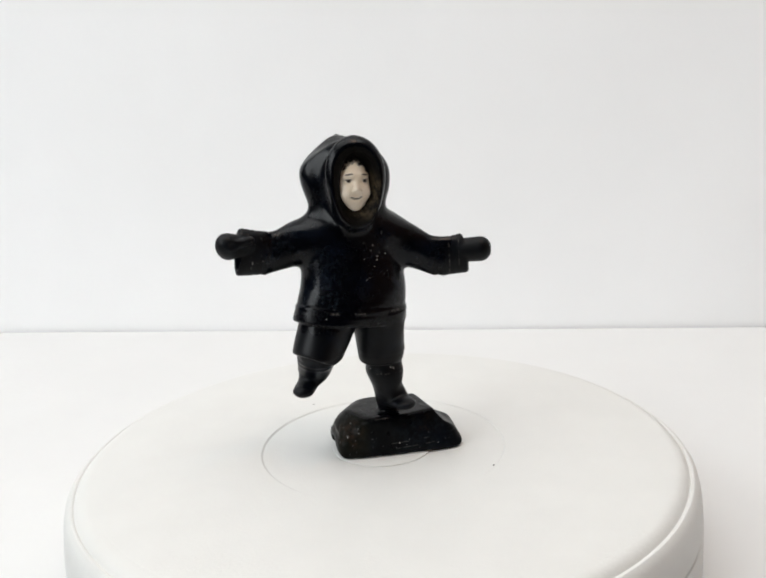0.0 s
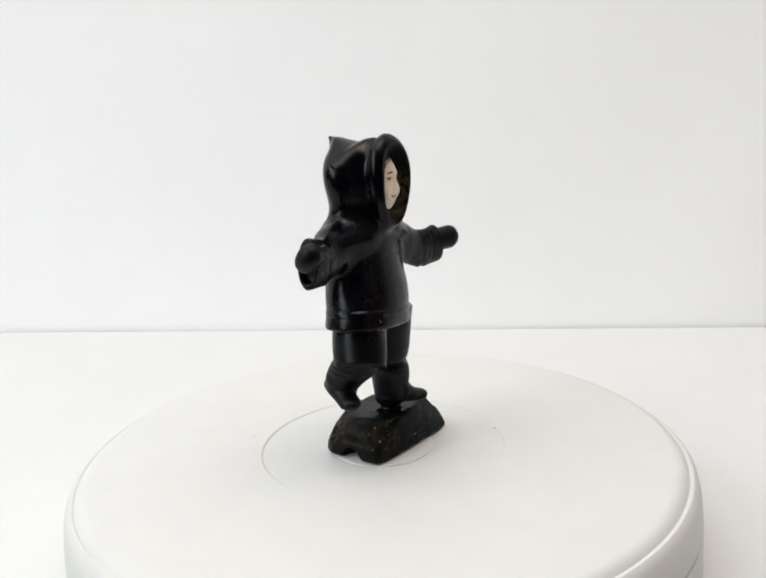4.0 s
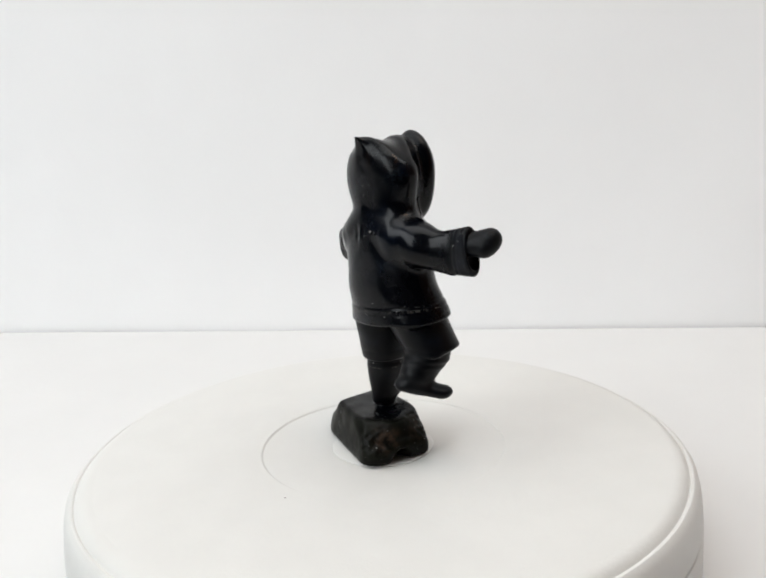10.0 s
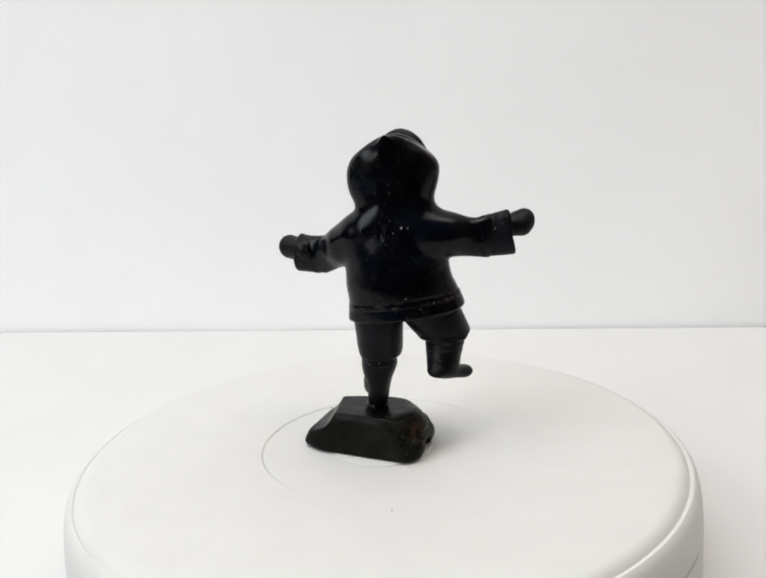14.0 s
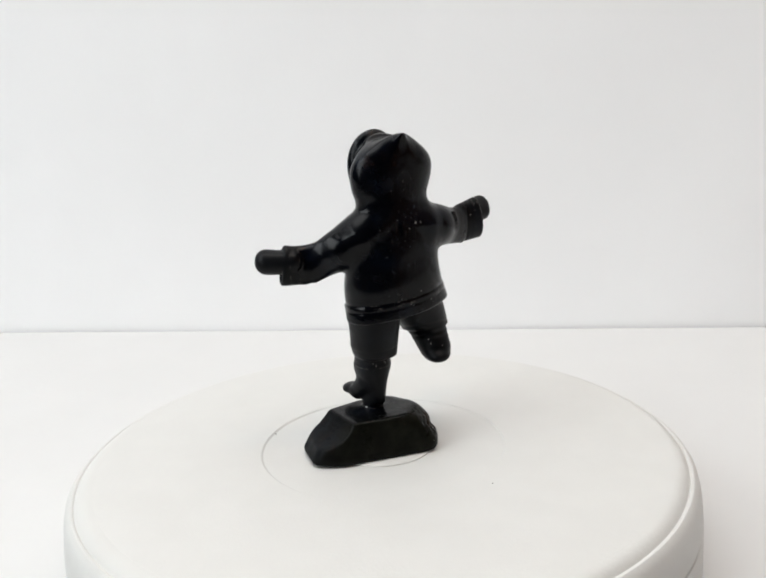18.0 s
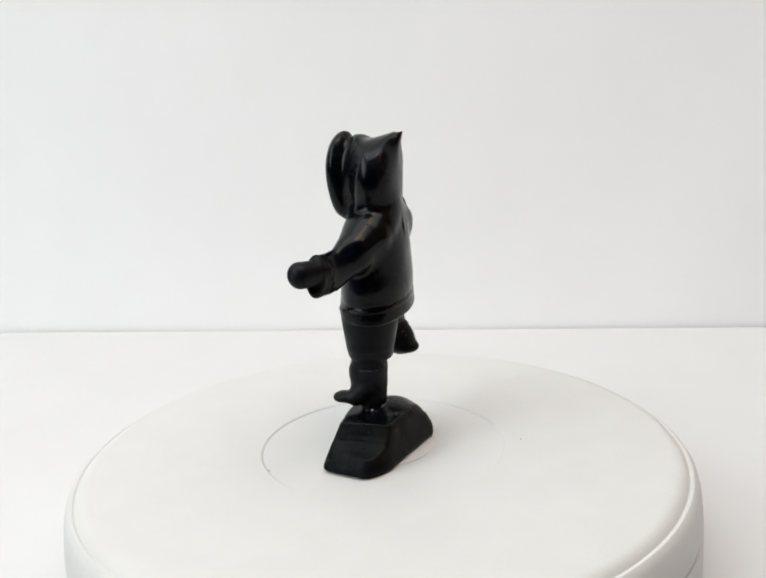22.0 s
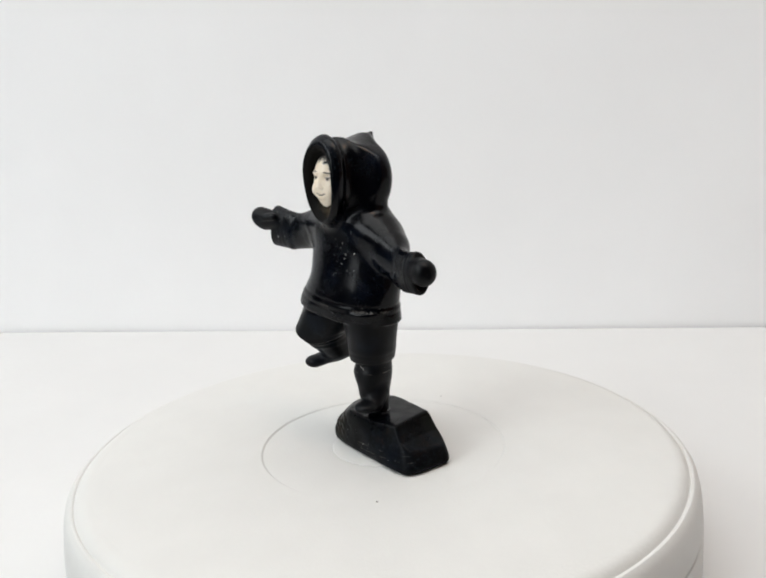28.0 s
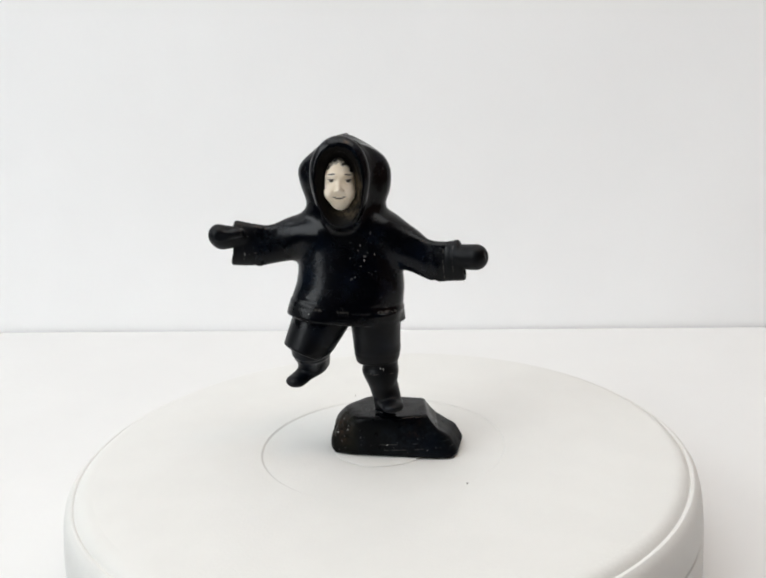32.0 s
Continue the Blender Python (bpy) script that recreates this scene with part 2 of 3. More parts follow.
# ---- the room ----
table = slab("table", -1.1, 1.1, -0.50, -0.0013, -0.80, TABLE_Z, TABLE, 0.0015)
table.matrix_world = pose(0.0, 0.2930, 0.0, 0, 0, -8.8)
tagged(table, "smooth white table block under the turntable", "table", kind="structure")
back = slab("wall_north", -1.5, 1.5, 0.0, 0.05, TABLE_Z - 0.3, 2.1, WALL)
back.matrix_world = pose(0.0, 0.2930, 0.0, 0, 0, -8.8)
tagged(back, "plain matt white wall behind the table", "wall", kind="structure")
for name, box in (("wall_west", (-1.60, -1.5, -1.8, 0.6)), ("wall_east", (1.5, 1.6, -1.8, 0.6)), ("wall_south", (-1.6, 1.6, -1.9, -1.8))):
    tagged(slab(name, *box, -0.8, 2.1, WARM_BOUNCE if name == "wall_east" else ROOM), "plain painted room wall", "wall", kind="structure")
tagged(slab("floor", -1.6, 1.6, -1.9, 0.6, -0.85, -0.80, ROOM), "plain room floor", "floor", kind="structure")
tagged(slab("ceiling", -1.6, 1.6, -1.9, 0.6, 2.1, 2.15, ROOM), "plain room ceiling", "ceiling", kind="structure")

# ---- turntable ----
turntable = tagged(new("turntable"), "round white plastic display turntable on the tabletop", "turntable")
turntable.location = (0, 0, TABLE_Z)
H = -TABLE_Z
EDGE = -0.0010        # the fixed rim sits a millimetre off the axis
base = lathe("base", [(0, 0.0218), (0.112, 0.0218), (0.1200, 0.0218), (0.1210, 0.0213), (0.1215, 0.0200), (0.1217, 0.004), (0.1207, 0.0), (0, 0.0)], PLATE, turntable, "white plastic foot")
base.location = (EDGE, 0, 0)
D = H + 0.0006        # the top stands a little proud of the shallow round recess in its middle
edge = lathe("rim", [(0, D - 0.0020), (0.1060, D - 0.0020), (0.1085, D - 0.00006), (0.1112, D - 0.00006), (0.1126, D - 0.00022), (0.1140, D - 0.0008), (0.1151, D - 0.0016), (0.1159, D - 0.0025),
                     (0.1161, D - 0.0028), (0.1164, D - 0.0028), (0.1168, D - 0.0024), (0.1175, D - 0.0024), (0.1184, D - 0.0031), (0.1195, D - 0.0048), (0.1204, D - 0.0085),
                     (0.1209, D - 0.0125), (0.1212, D - 0.0160), (0.1213, D - 0.0170), (0.1208, D - 0.0176), (0.10, D - 0.0178), (0, D - 0.0178)],
             PLATE, turntable, "rounded white rim with a groove")
edge.location = (EDGE, 0, 0)
plate = lathe("top_plate", [(0, H), (0.0471, H), (0.0475, H + 0.00006), (0.0482, D - 0.00006), (0.0486, D), (0.1100, D), (0.1104, D - 0.00005), (0.1104, D - 0.0008), (0, D - 0.0008)],
              PLATE, turntable, "turning white top with a shallow round recess", sharp=18)
lathe("centre_pad", [(0, H + 0.0006), (0.0192, H + 0.0006), (0.0198, H + 0.0005), (0.0200, H + 0.0003), (0.0200, H + 0.0001), (0, H + 0.0001)], DISC, plate, "thin white pad")


def crumb(x, y, z, size, seed):
    rng = random.Random(seed)
    bm = bmesh.new()
    bmesh.ops.create_icosphere(bm, subdivisions=1, radius=size)
    for v in bm.verts:
        v.co = Vector((x, y, z + size * 0.5)) + Vector((v.co.x * rng.uniform(0.7, 1.4), v.co.y * rng.uniform(0.7, 1.3), v.co.z * rng.uniform(0.4, 0.7)))
    me = bpy.data.meshes.new("crumb")
    bm.to_mesh(me)
    bm.free()
    me.materials.append(DARK_SPECK)
    ob = new("crumb", me)
    ob.parent = plate
    return tagged(ob, "tiny dark crumb")


crumb(0.0407, -0.0236, H, 0.00036, 3)
crumb(-0.0303, 0.0453, D, 0.00030, 5)

# ---- figurine, sculpted as one solid in millimetres ----
CELL = 0.4
LOW, HIGH = np.array((-66.0, -24.0, -1.0)), np.array((48.0, 24.0, 127.0))
AXES = [np.arange(LOW[i], HIGH[i], CELL, dtype=np.float32) for i in range(3)]
GX, GY, GZ = AXES[0][:, None, None], AXES[1][None, :, None], AXES[2][None, None, :]


def smin(a, b, k):
    h = np.maximum(k - np.abs(a - b), 0) / k
    return np.minimum(a, b) - h * h * k * 0.25


def smax(a, b, k):
    return -smin(-a, -b, k)


def ball(c, r, turn=0.0):
    x, y, z = GX - c[0], GY - c[1], GZ - c[2]
    if turn:
        s, o = math.sin(radians(turn)), math.cos(radians(turn))
        x, y = x * o + y * s, y * o - x * s
    k0 = np.sqrt((x / r[0]) ** 2 + (y / r[1]) ** 2 + (z / r[2]) ** 2)
    k1 = np.sqrt((x / r[0] ** 2) ** 2 + (y / r[1] ** 2) ** 2 + (z / r[2] ** 2) ** 2)
    return k0 * (k0 - 1) / np.maximum(k1, 1e-6)


def bone(a, b, ra, rb, flat=1.0):
    """A tapered round bar from a to b; flat > 1 squeezes it in height."""
    a, b = np.array(a, float), np.array(b, float)
    x, y, z = GX - a[0], GY - a[1], (GZ - a[2])
    d = b - a
    t = np.clip((x * d[0] + y * d[1] + z * d[2]) / (d @ d), 0, 1)
    return np.sqrt((x - t * d[0]) ** 2 + (y - t * d[1]) ** 2 + (flat * (z - t * d[2])) ** 2) - (ra + (rb - ra) * t)


def tube(a, b, ha, hb, wa, wb, edge=0.8, fade=0.0):
    """A bar of oval section with flat ends: half heights ha, hb and half widths wa, wb; fade thins out its first stretch."""
    a, b = np.array(a, float), np.array(b, float)
    length = np.linalg.norm(b - a)
    u = (b - a) / length
    w = np.array((0.0, 0.0, 1.0)) - u * u[2]
    if np.linalg.norm(w) < 0.6:
        w = np.array((0.0, 1.0, 0.0)) - u * u[1]
    w = w / np.linalg.norm(w)
    v = np.cross(u, w)
    x, y, z = GX - a[0], GY - a[1], GZ - a[2]
    s = x * u[0] + y * u[1] + z * u[2]
    t = np.clip(s / length, 0, 1)
    tall, wide = ha + (hb - ha) * t, wa + (wb - wa) * t
    p = (x * w[0] + y * w[1] + z * w[2]) / tall
    q = (x * v[0] + y * v[1] + z * v[2]) / wide
    side = (np.sqrt(p * p + q * q) - 1) * np.minimum(tall, wide) + 0.10 * np.maximum(fade - s, 0) ** 2
    return smax(side, np.abs(s - length / 2) - length / 2, edge)


def curve_through(zs, vs):
    """Values along the height by a smooth curve through the sections."""
    zs, vs = np.array(zs, float), np.array(vs, float)
    m = np.gradient(vs, zs)
    z = np.clip(GZ, zs[0], zs[-1])
    i = np.clip(np.searchsorted(zs, z) - 1, 0, len(zs) - 2)
    h = zs[i + 1] - zs[i]
    t = (z - zs[i]) / h
    return ((1 + 2 * t) * (1 - t) ** 2 * vs[i] + t * (1 - t) ** 2 * h * m[i] + t * t * (3 - 2 * t) * vs[i + 1] + t * t * (t - 1) * h * m[i + 1]).astype(np.float32)


def column(sections, power=2.0, edge=1.5):
    """A solid of oval sections (height, x, half width, y, half depth), listed upwards."""
    z, cx, rx, cy, ry = zip(*sections)
    cx, rx, cy, ry = (curve_through(z, v) for v in (cx, rx, cy, ry))
    r = (np.abs((GX - cx) / rx) ** power + np.abs((GY - cy) / ry) ** power) ** (1 / power)
    return smax((r - 1) * np.minimum(rx, ry), np.maximum(z[0] - GZ, GZ - z[-1]), edge)


def half(n, at):
    n = np.array(n, float) / np.linalg.norm(n)
    return (GX - at[0]) * n[0] + (GY - at[1]) * n[1] + (GZ - at[2]) * n[2]


def groove(where, width, depth):
    return depth * np.exp(-(where / width) ** 2)


def above(value, edge, soft):
    """0 below the edge, 1 above it."""
    return 1 / (1 + np.exp(np.clip((edge - value) / soft, -30, 30)))


# parka body and its hem band
body = column([(40, -11.38, 22.11, -1.51, 13.51), (48, -11.39, 22.21, -1.73, 13.62), (54, -11.27, 21.90, -1.93, 13.45), (60, -10.39, 20.95, -1.95, 13.50), (66, -9.38, 20.49, -1.37, 13.33),
               (72, -8.91, 19.81, -0.79, 12.60), (80, -8.64, 19.32, -0.27, 11.75), (86, -8.36, 18.18, -0.21, 11.12), (90, -8.04, 16.03, 0.17, 10.42), (94, -7.82, 12.82, 0.69, 9.39), (98, -7.77, 8.84, 0.96, 8.02)], 2.08)
body = smin(body, ball((-22.87, -4.60, 51.62), (8.22, 6.90, 11.66)), 8.0)
hem = GZ + 0.10 * (GX + 11.0) - 0.06 * np.clip(-GX - 12.0, 0, 30) * np.clip((4.0 - GY) / 14.0, 0, 1)
body = body + groove(hem - 61.2, 0.5, 0.13) + groove(hem - 58.6, 0.45, 0.12) - 0.18 * np.clip((61.2 - hem) / 1.0, 0, 1)
body = smax(body, 54.2 - hem, 1.0)
# hood: an egg with a saddle cut across its top and a point at the back
hood = column([(85, -8.63, 9.83, 0.37, 8.67), (90, -8.61, 11.65, 0.54, 9.09), (96, -8.59, 13.53, 0.69, 8.81), (102, -8.51, 16.23, 0.87, 8.66), (107, -8.77, 17.13, 1.21, 8.56),
               (111, -9.13, 16.55, 1.49, 8.37), (115, -9.16, 14.16, 1.71, 7.96), (119, -9.00, 9.71, 1.49, 7.15), (123, -8.84, 4.37, 1.33, 6.90)], 2.15, 1.2)
for side in (-1, 1):
    hood = smin(hood, bone((-8.45 + side * 2.64, 4.22, 114.71), (-8.07 + side * 0.66, 11.08, 122.02), 5.12, 0.16), 2.6)
saddle = 120.0 + 0.0145 * (GY + 4.8) ** 2 - np.maximum(0.026 + 0.0012 * GY, 0.012) * (GX + 8.9) ** 2
hood = smax(hood, GZ - saddle, 0.9)
# thick rim round the face, wider towards its top
HEAD = -9.0           # the head is turned a little to its right
across = (GX + 10.36) * math.cos(radians(HEAD)) + (GY + 12.16) * math.sin(radians(HEAD))
deep = (GY + 13.18) * math.cos(radians(HEAD)) - (GX + 10.30) * math.sin(radians(HEAD))
rx_, rz_ = across / (8.91 + 0.7 * np.tanh((GZ - 105.44) / 9.14)), (GZ - 105.81) / 14.63
rho = (np.abs(rx_) ** 2.2 + np.abs(rz_) ** 2.2) ** (1 / 2.2) + 1e-4
out = (rho - 1) * np.sqrt(across ** 2 + (GZ - 110.13) ** 2) / rho
mid = 1.0 - 1.1 * (1 - np.minimum(np.abs((GZ - 106) / 16.0), 1) ** 2)
rim = (np.sqrt((out / 1.7) ** 2 + ((deep - mid) / 2.16) ** 2) - 1) * 1.7
funnel = mid - 2.7 + 0.32 * np.maximum(-out, 0)
seat = smax(smax(out + 0.4, funnel - deep, 0.8), deep - 7.2, 0.8)
solid = smin(smin(body, hood, 0.9), smin(seat, rim, 2.0), 5.5)
hollow = ball((-10.50, -16.00, 106.20), (6.80, 5.60, 12.00), HEAD)
solid = smax(solid, -hollow, 0.6)
# arms, cuffs and mittens
arm = smin(bone((-17.90, -0.12, 85.40), (-27.96, 2.28, 86.08), 7.87, 5.38), tube((-16.55, 3.17, 85.19), (-44.45, -1.04, 82.95), 7.18, 7.52, 8.59, 2.76, 2.5, 5.0), 6.0)
solid = smin(solid, arm, 2.0 + 6.0 * above(GZ, 86.5, 1.5))
solid = smin(solid, tube((-40.40, -1.43, 83.28), (-52.23, -1.50, 85.05), 7.57, 8.58, 2.73, 3.91, 1.5), 0.7)
solid = smax(solid, -tube((-49.4, -1.6, 84.8), (-53.4, -1.8, 85.0), 5.9, 6.4, 2.8, 3.1, 0.8), 0.6)
arm = smin(bone((0.44, -0.51, 84.69), (11.79, -2.70, 80.66), 7.97, 5.46), tube((2.21, -0.52, 83.95), (24.81, -10.58, 74.33), 6.47, 7.24, 7.44, 2.56, 2.5, 4.0), 6.0)
solid = smin(solid, arm, 2.0 + 6.0 * above(GZ + 0.41 * (GX - 2.0), 86.5, 1.5))
solid = smin(solid, tube((21.60, -9.60, 75.00), (32.57, -12.51, 76.50), 7.05, 7.75, 2.75, 4.44, 1.5), 1.2)
solid = smax(solid, -tube((30.4, -11.9, 76.0), (35.0, -13.2, 76.3), 5.7, 6.1, 2.9, 3.3, 0.8), 0.6)
wrist = 0.93 * GX - 0.36 * GY
for ring in (-46.6, -44.4):
    solid = solid + groove(GX - ring, 0.35, 0.10) * above(-GX, 40.0, 0.3)
for ring in (31.0, 28.8):
    solid = solid + groove(wrist - ring, 0.35, 0.10) * above(wrist, 26.0, 0.3)
# right mitten with its thumb, left fist closed round a hole
solid = smin(solid, smin(bone((-48.20, -2.60, 87.30), (-56.20, -5.50, 88.95), 3.10, 3.75), bone((-49.00, -1.30, 86.50), (-55.20, -3.20, 86.45), 2.90, 3.55), 3.0), 0.3)
solid = smin(solid, bone((-48.0, -6.0, 89.4), (-55.8, -8.8, 88.6), 1.6, 1.3), 0.8)
solid = smax(solid, -ball((-53.8, -10.1, 88.8), (3.2, 1.6, 1.7)), 0.8)
solid = smin(solid, bone((28.81, -10.64, 77.45), (36.70, -16.10, 77.85), 4.20, 4.45, 0.94), 0.3)
solid = smin(solid, bone((30.5, -14.8, 78.4), (35.8, -17.8, 78.0), 1.6, 1.4), 0.8)
solid = smax(solid, -bone((40.6, -19.2, 79.6), (41.0, -18.6, 77.8), 1.0, 1.0), 0.8)
# standing leg
leg = column([(36.8, -0.48, 8.07, -3.00, 8.40), (41, -0.27, 8.86, -3.11, 9.19), (44, -0.35, 8.90, -2.97, 9.58), (50, -0.45, 9.30, -2.88, 10.63), (58, -0.36, 10.28, -2.99, 11.61)], 2.2, 1.0)
leg = leg + groove(GZ - 40.6 + 0.06 * GX, 0.5, 0.12)
boot = column([(17.8, 1.11, 3.26, -3.04, 5.35), (21, 1.08, 3.85, -3.51, 6.22), (24, 0.91, 4.38, -4.05, 7.03), (27, 0.90, 5.20, -3.99, 7.34), (30, 0.71, 6.29, -4.23, 7.66),
               (33, 0.43, 7.07, -4.18, 7.69), (36, 0.52, 6.81, -3.69, 7.14), (39, 0.52, 6.65, -3.52, 6.76)], 2.1, 1.2)
boot = boot + groove(GZ - 35.0 + 0.05 * GX, 0.45, 0.12)
foot = bone((0.74, -2.54, 20.57), (4.32, -13.53, 21.53), 3.61, 4.49, 2.1)
foot = smin(foot, bone((2.59, -5.11, 25.30), (4.73, -9.02, 21.59), 4.82, 3.51), 2.0)
foot = foot + groove(GZ - 20.2 - 0.09 * (-2.4 - GY), 0.3, 0.2)
boot = smin(boot, foot, 1.2)
solid = smin(solid, smin(leg, boot, 0.4), 0.6)
# lifted leg
cuff = GZ - (43.4 + 0.16 * GY)
leg = tube((-19.17, -2.44, 58.26), (-27.77, -6.03, 41.90), 9.72, 9.64, 11.37, 8.74, 1.0)
leg = leg - groove(cuff, 1.0, 0.15) + groove(cuff - 2.4, 0.5, 0.14)
leg = smax(leg, -cuff, 1.2)
solid = smin(solid, leg, 0.6)
boot = bone((-25.74, -4.37, 44.70), (-25.35, 2.38, 36.62), 7.49, 6.38)
boot = boot - groove(cuff + 1.2, 0.8, 0.45) - groove(cuff + 3.4, 0.9, 0.30)
boot = smin(boot, bone((-23.82, 6.51, 33.70), (-32.03, -3.48, 30.22), 4.31, 4.07, 1.65), 2.4)
solid = smin(solid, boot, 0.4)


def chipped(seed, wave):
    """An uneven field of about -1 to 1, for broken stone."""
    rng = random.Random(seed)
    total = 0
    for _ in range(9):
        d = Vector((rng.gauss(0, 1), rng.gauss(0, 1), rng.gauss(0, 1))).normalized() * (2 * math.pi / (wave * rng.uniform(0.6, 1.6)))
        total = total + np.sin(GX * d.x + GY * d.y + GZ * d.z + rng.uniform(0, 6.3))
    return total / 3.0


# carved rock underfoot: smooth top, two lobes with a notch, a scooped end
rock = smax(0.6 - GZ, half((0, 0, 1), (0, 0, 16.3)), 0.8)
for n, at, soft in (((-0.0020, 0.0001, -1.0020), (3.03, -0.01, -0.53), 1.0), ((0.0469, -0.8980, 0.3566), (3.09, -12.35, 16.09), 1.2), ((-0.2049, -0.9411, 0.0428), (9.96, -15.20, 4.98), 2.2), ((-0.4239, -0.8945, 0.0549), (-10.26, -12.18, 4.06), 3.0),
                    ((-0.6709, -0.3207, 0.6681), (-14.27, -2.74, 14.89), 2.4), ((-0.4917, 0.5520, 0.6545), (-10.67, 11.45, 13.73), 2.4), ((-0.7996, 0.1022, 0.5753), (-15.70, 3.90, 14.99), 2.6), ((-0.9808, 0.1603, -0.0870), (-20.37, -3.85, 4.94), 3.0),
                    ((0.2825, 0.9423, 0.1567), (13.67, 12.44, 2.79), 2.0), ((0.2471, 0.9046, 0.1827), (-4.35, 17.02, 3.84), 2.5), ((0.0287, 0.8243, 0.5596), (-3.92, 12.91, 15.86), 1.0), ((-0.5776, 0.8168, 0.0195), (-14.25, 17.54, 4.01), 3.0),
                    ((0.8334, -0.2145, 0.4893), (31.20, -0.33, 3.28), 2.6), ((0.6246, -0.7504, 0.2052), (27.49, -15.21, 4.39), 2.0), ((0.6441, 0.7068, 0.2632), (28.59, 4.58, 3.73), 2.4), ((-0.2684, -0.8095, -0.5470), (-6.41, -13.69, 0.33), 2.0)):
    rock = smax(rock, half(n, at), soft)
rock = smax(rock, 15.60 - np.sqrt((GX - 31.65) ** 2 + (GZ - 22.58) ** 2), 0.9)
end = above(-GX, 11.5, 1.0)
rock = rock + end * groove(GZ - 8.6, 1.2, 0.9) * above(GY, -2.0, 2.0)
rock = smax(rock, -ball((-19.46, 5.33, 0.27), (7.61, 4.48, 5.70)), 1.0)
rough = np.exp(-(((GX + 13.0) / 6.0) ** 2 + ((GY + 5.0) / 5.5) ** 2 + ((GZ - 9.5) / 4.5) ** 2)) + np.exp(-(((GX + 13.0) / 5.0) ** 2 + ((GY - 13.0) / 4.5) ** 2 + ((GZ - 9.5) / 4.5) ** 2))
scooped = above(GX, 21.0, 0.6) * np.exp(-((GY + 4.0) / 11.0) ** 4)
rock = rock + scooped * (groove(GZ - 10.4 + 0.04 * GY, 0.45, 0.35) + groove(GZ - 12.6 - 0.05 * GY, 0.4, 0.2))
rock = rock + rough * 0.45 * chipped(4, 3.2) + 0.03 * chipped(9, 7.0)
solid = smin(solid, rock, 0.5)
solid = smin(solid, bone((1.80, -3.40, 14.00), (1.69, -3.32, 19.00), 4.00, 3.95), 0.8)
spine = np.exp(-((GZ - 87.5) / 2.6) ** 2) * above(GY, 4.0, 0.5)
solid = solid + spine * (groove(GX + 5.0, 0.9, 0.30) - groove(GX + 6.8, 1.0, 0.25))
solid = solid + 0.09 * chipped(21, 11.0) * above(GZ, 16.5, 0.5)
# ivory face set into the hood, on a finer grid
GZ_BODY = GZ
FINE = 0.22
FACE_LOW, FACE_HIGH = np.array((-19.0, -18.5, 93.0)), np.array((-2.5, -5.0, 119.0))
GX, GY, GZ = np.meshgrid(*[np.arange(FACE_LOW[i], FACE_HIGH[i], FINE, dtype=np.float32) for i in range(3)], indexing="ij")
face = ball((-10.7, -10.4, 105.9), (6.1, 5.0, 10.2), -6.0)
for side in (-1, 1):
    face = smin(face, ball((-10.8 + side * 3.3, -13.1, 103.0), (2.2, 1.9, 2.3)), 1.4)
    face = smin(face, bone((-10.6 + side * 1.5, -14.4, 109.4), (-10.6 + side * 4.3, -13.3, 109.1), 0.8, 0.6), 0.8)
    eye = (GX + 10.5 - side * 3.0, GZ - 107.35 + side * 0.2)
    face = face + 0.95 * np.exp(-((eye[0] / 1.9) ** 2 + ((GY + 15.0) / 2.5) ** 2 + (eye[1] / 1.0) ** 2))
    face = smin(face, ball((-10.5 + side * 3.0, -13.6, 107.0 - side * 0.2), (1.3, 0.9, 0.65)), 0.3)
    face = smin(face, bone((-10.6 + side * 1.7, -14.5, 107.9 - side * 0.2), (-10.6 + side * 4.2, -13.6, 107.8 - side * 0.2), 0.28, 0.22), 0.4)
    fold = GX + 10.9 - side * (1.9 + 0.32 * (104.2 - GZ))
    face = face + 0.18 * np.exp(-(fold / 0.5) ** 2) * np.exp(-((GZ - 102.4) / 1.6) ** 2) * (GY < -12)
    face = smin(face, ball((-10.95 + side * 1.05, -15.0, 104.1), (0.75, 0.75, 0.65)), 0.35)
face = smin(face, bone((-10.8, -14.5, 107.8), (-11.0, -15.3, 104.5), 0.65, 0.95), 0.6)
face = face + 0.50 * np.exp(-(((GX + 11.0) / 2.3) ** 2 + ((GY + 15.0) / 2.5) ** 2 + ((GZ - 101.3 - 0.09 * (GX + 11.0) ** 2) / 0.38) ** 2))
face = smin(face, bone((-12.2, -14.2, 100.5), (-9.9, -14.2, 100.5), 0.5, 0.5), 0.7)
face = smin(face, bone((-12.0, -14.3, 102.0), (-10.0, -14.3, 102.0), 0.4, 0.4), 0.6)


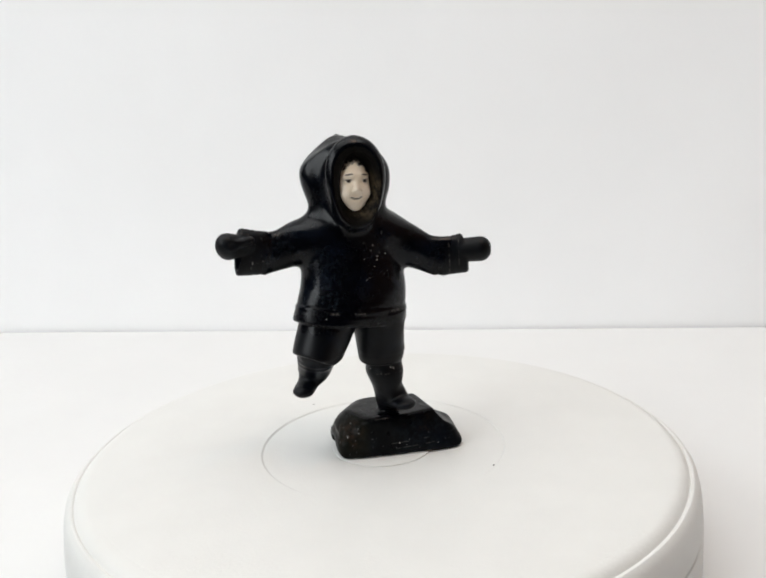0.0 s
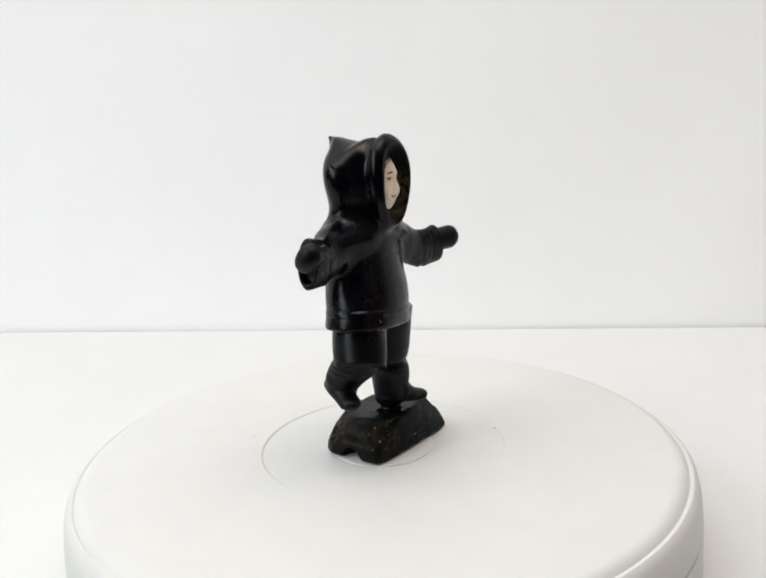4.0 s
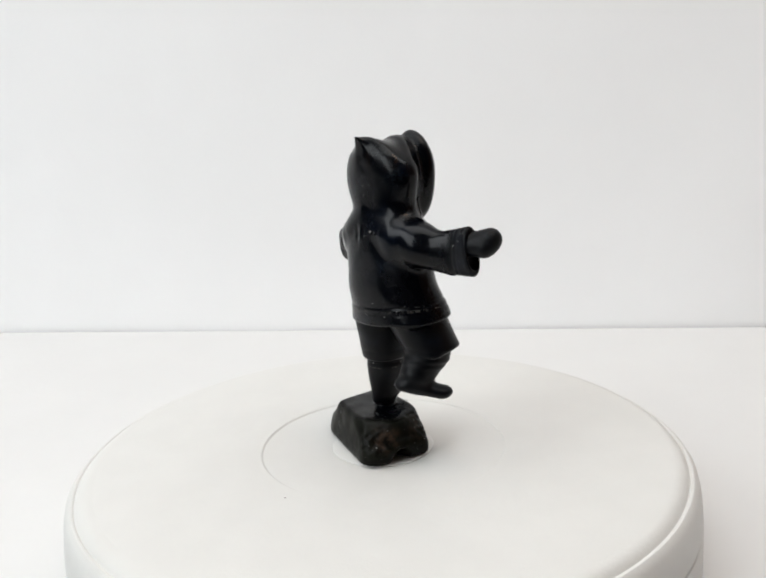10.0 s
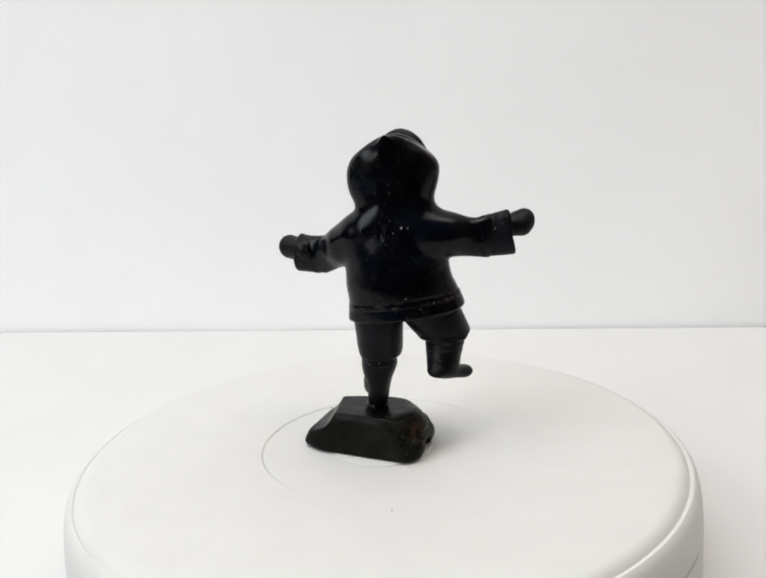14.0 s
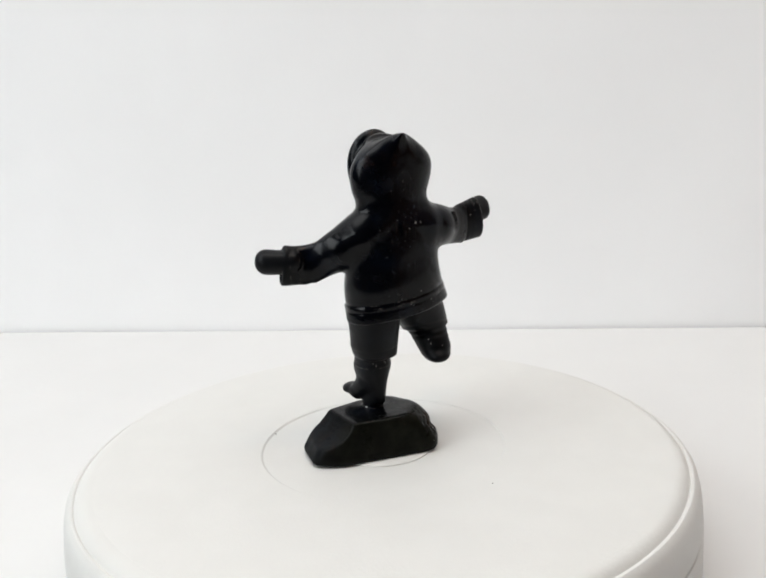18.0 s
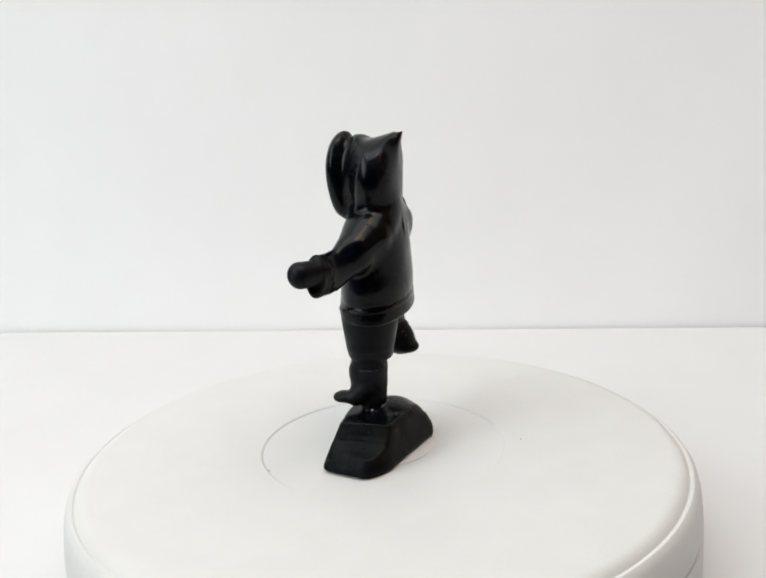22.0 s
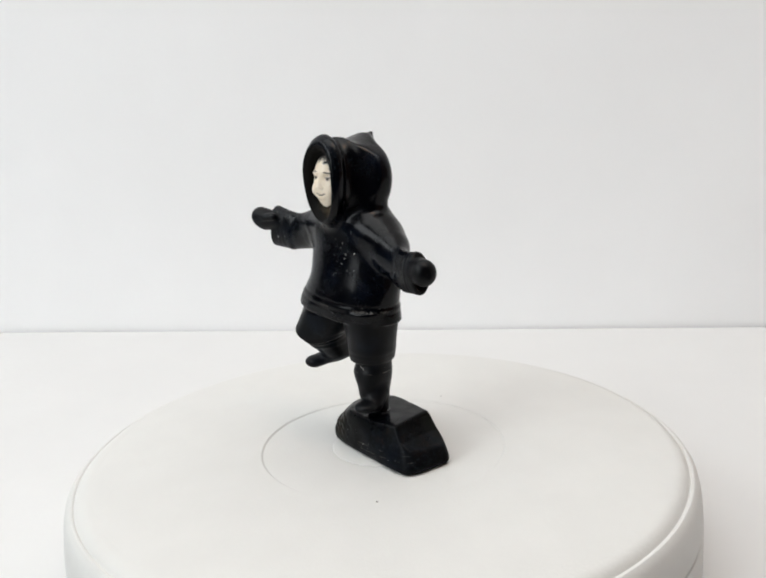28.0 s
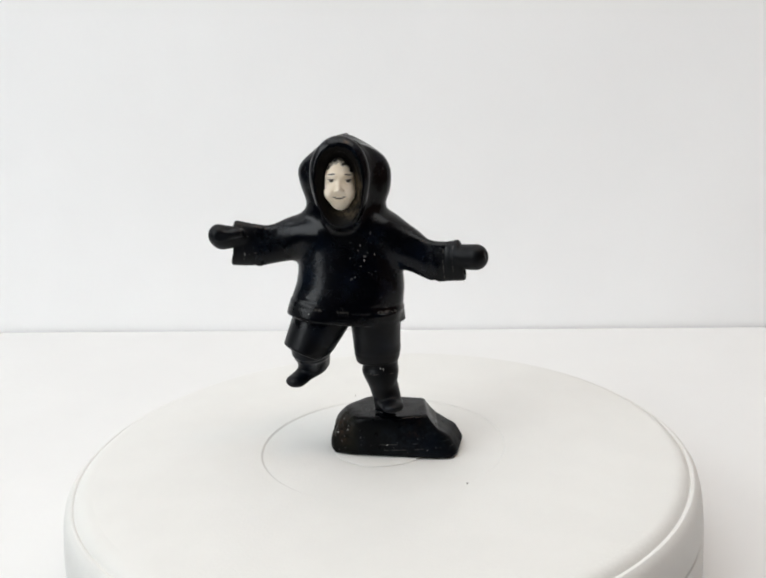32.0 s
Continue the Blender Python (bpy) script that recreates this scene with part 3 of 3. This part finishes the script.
def surface(grid):
    """A quad mesh on the zero level of a grid of distances."""
    s = grid < 0
    n = np.array(grid.shape)
    count = np.zeros(n - 1, np.int8)
    corners = [(i, j, k) for i in (0, 1) for j in (0, 1) for k in (0, 1)]
    for i, j, k in corners:
        count += s[i:n[0] - 1 + i, j:n[1] - 1 + j, k:n[2] - 1 + k]
    cells = np.argwhere((count > 0) & (count < 8))
    index = np.full(n - 1, -1, np.int32)
    index[tuple(cells.T)] = np.arange(len(cells))
    total, hits = np.zeros((len(cells), 3)), np.zeros((len(cells), 1))
    for a in corners:
        for axis in range(3):
            if a[axis]:
                continue
            b = list(a)
            b[axis] = 1
            da, db = grid[tuple((cells + a).T)], grid[tuple((cells + b).T)]
            cut = (da < 0) != (db < 0)
            t = np.where(cut, da / np.where(cut, da - db, 1), 0)
            place = np.array(a, float) + t[:, None] * (np.array(b) - np.array(a))
            total += place * cut[:, None]
            hits += cut[:, None]
    verts = cells + total / hits
    quads = []
    for axis in range(3):
        u, v = (axis + 1) % 3, (axis + 2) % 3
        lo, hi = [slice(None)] * 3, [slice(None)] * 3
        lo[axis], hi[axis] = slice(0, -1), slice(1, None)
        a, b = s[tuple(lo)], s[tuple(hi)]
        at = np.argwhere(a != b)
        at = at[(at[:, u] > 0) & (at[:, v] > 0) & (at[:, u] < n[u] - 1) & (at[:, v] < n[v] - 1)]
        eu, ev = np.eye(3, dtype=int)[u], np.eye(3, dtype=int)[v]
        ring = np.stack([index[tuple((at - d).T)] for d in (eu + ev, ev, 0 * eu, eu)], 1)
        flip = ~a[tuple(at.T)]
        ring[flip] = ring[flip][:, ::-1]
        quads.append(ring)
    return verts, np.concatenate(quads)


def skin(grid, low, cell):
    """The surface of a grid, eased, in metres."""
    verts, quads = surface(grid)
    edges = np.concatenate([quads[:, [0, 1]], quads[:, [1, 2]], quads[:, [2, 3]], quads[:, [3, 0]]])
    near = np.zeros((len(verts), 1))
    np.add.at(near, edges[:, 0], 1)
    np.add.at(near, edges[:, 1], 1)
    for step in (0.5, -0.52, 0.5, -0.52, 0.5, -0.52, 0.4):
        pull = np.zeros_like(verts)
        np.add.at(pull, edges[:, 0], verts[edges[:, 1]])
        np.add.at(pull, edges[:, 1], verts[edges[:, 0]])
        verts = verts + step * (pull / near - verts)
    return (low + verts * cell) * 0.001, quads


verts, quads = skin(solid, LOW, CELL)
face_verts, face_quads = skin(face, FACE_LOW, FINE)
middle = verts[quads].mean(1) * 1000
cell = tuple(np.clip(np.rint((middle - LOW) / CELL), 0, np.array(solid.shape) - 1).astype(int).T)
ring = (out < -0.7) & (deep < 1.5) & (GZ_BODY > 90)
inside = ((hollow[cell] < 0.9) & (middle[:, 1] > -15.0)) | ring[cell]
figurine = mesh_object("figurine", verts.tolist() + face_verts.tolist(), quads.tolist() + (face_quads + len(verts)).tolist(), [STONE, IVORY, LINING])
figurine.data.polygons.foreach_set("material_index", np.concatenate([2 * inside.astype(np.int32), np.ones(len(face_quads), np.int32)]))
figurine.data.update()
tagged(figurine, "polished black stone carving of a dancing parka figure with ivory face", "figurine")


# ---- what turns ----
FACING = 21.7


def motions():
    steps = range(0, 33)
    walk(plate, [(float(t), pose(0, 0, 0, 0, 0, TURN * t)) for t in steps])
    walk(figurine, [(float(t), pose(0, 0, 0, 0, 0, FACING + TURN * t)) for t in steps])


motions()
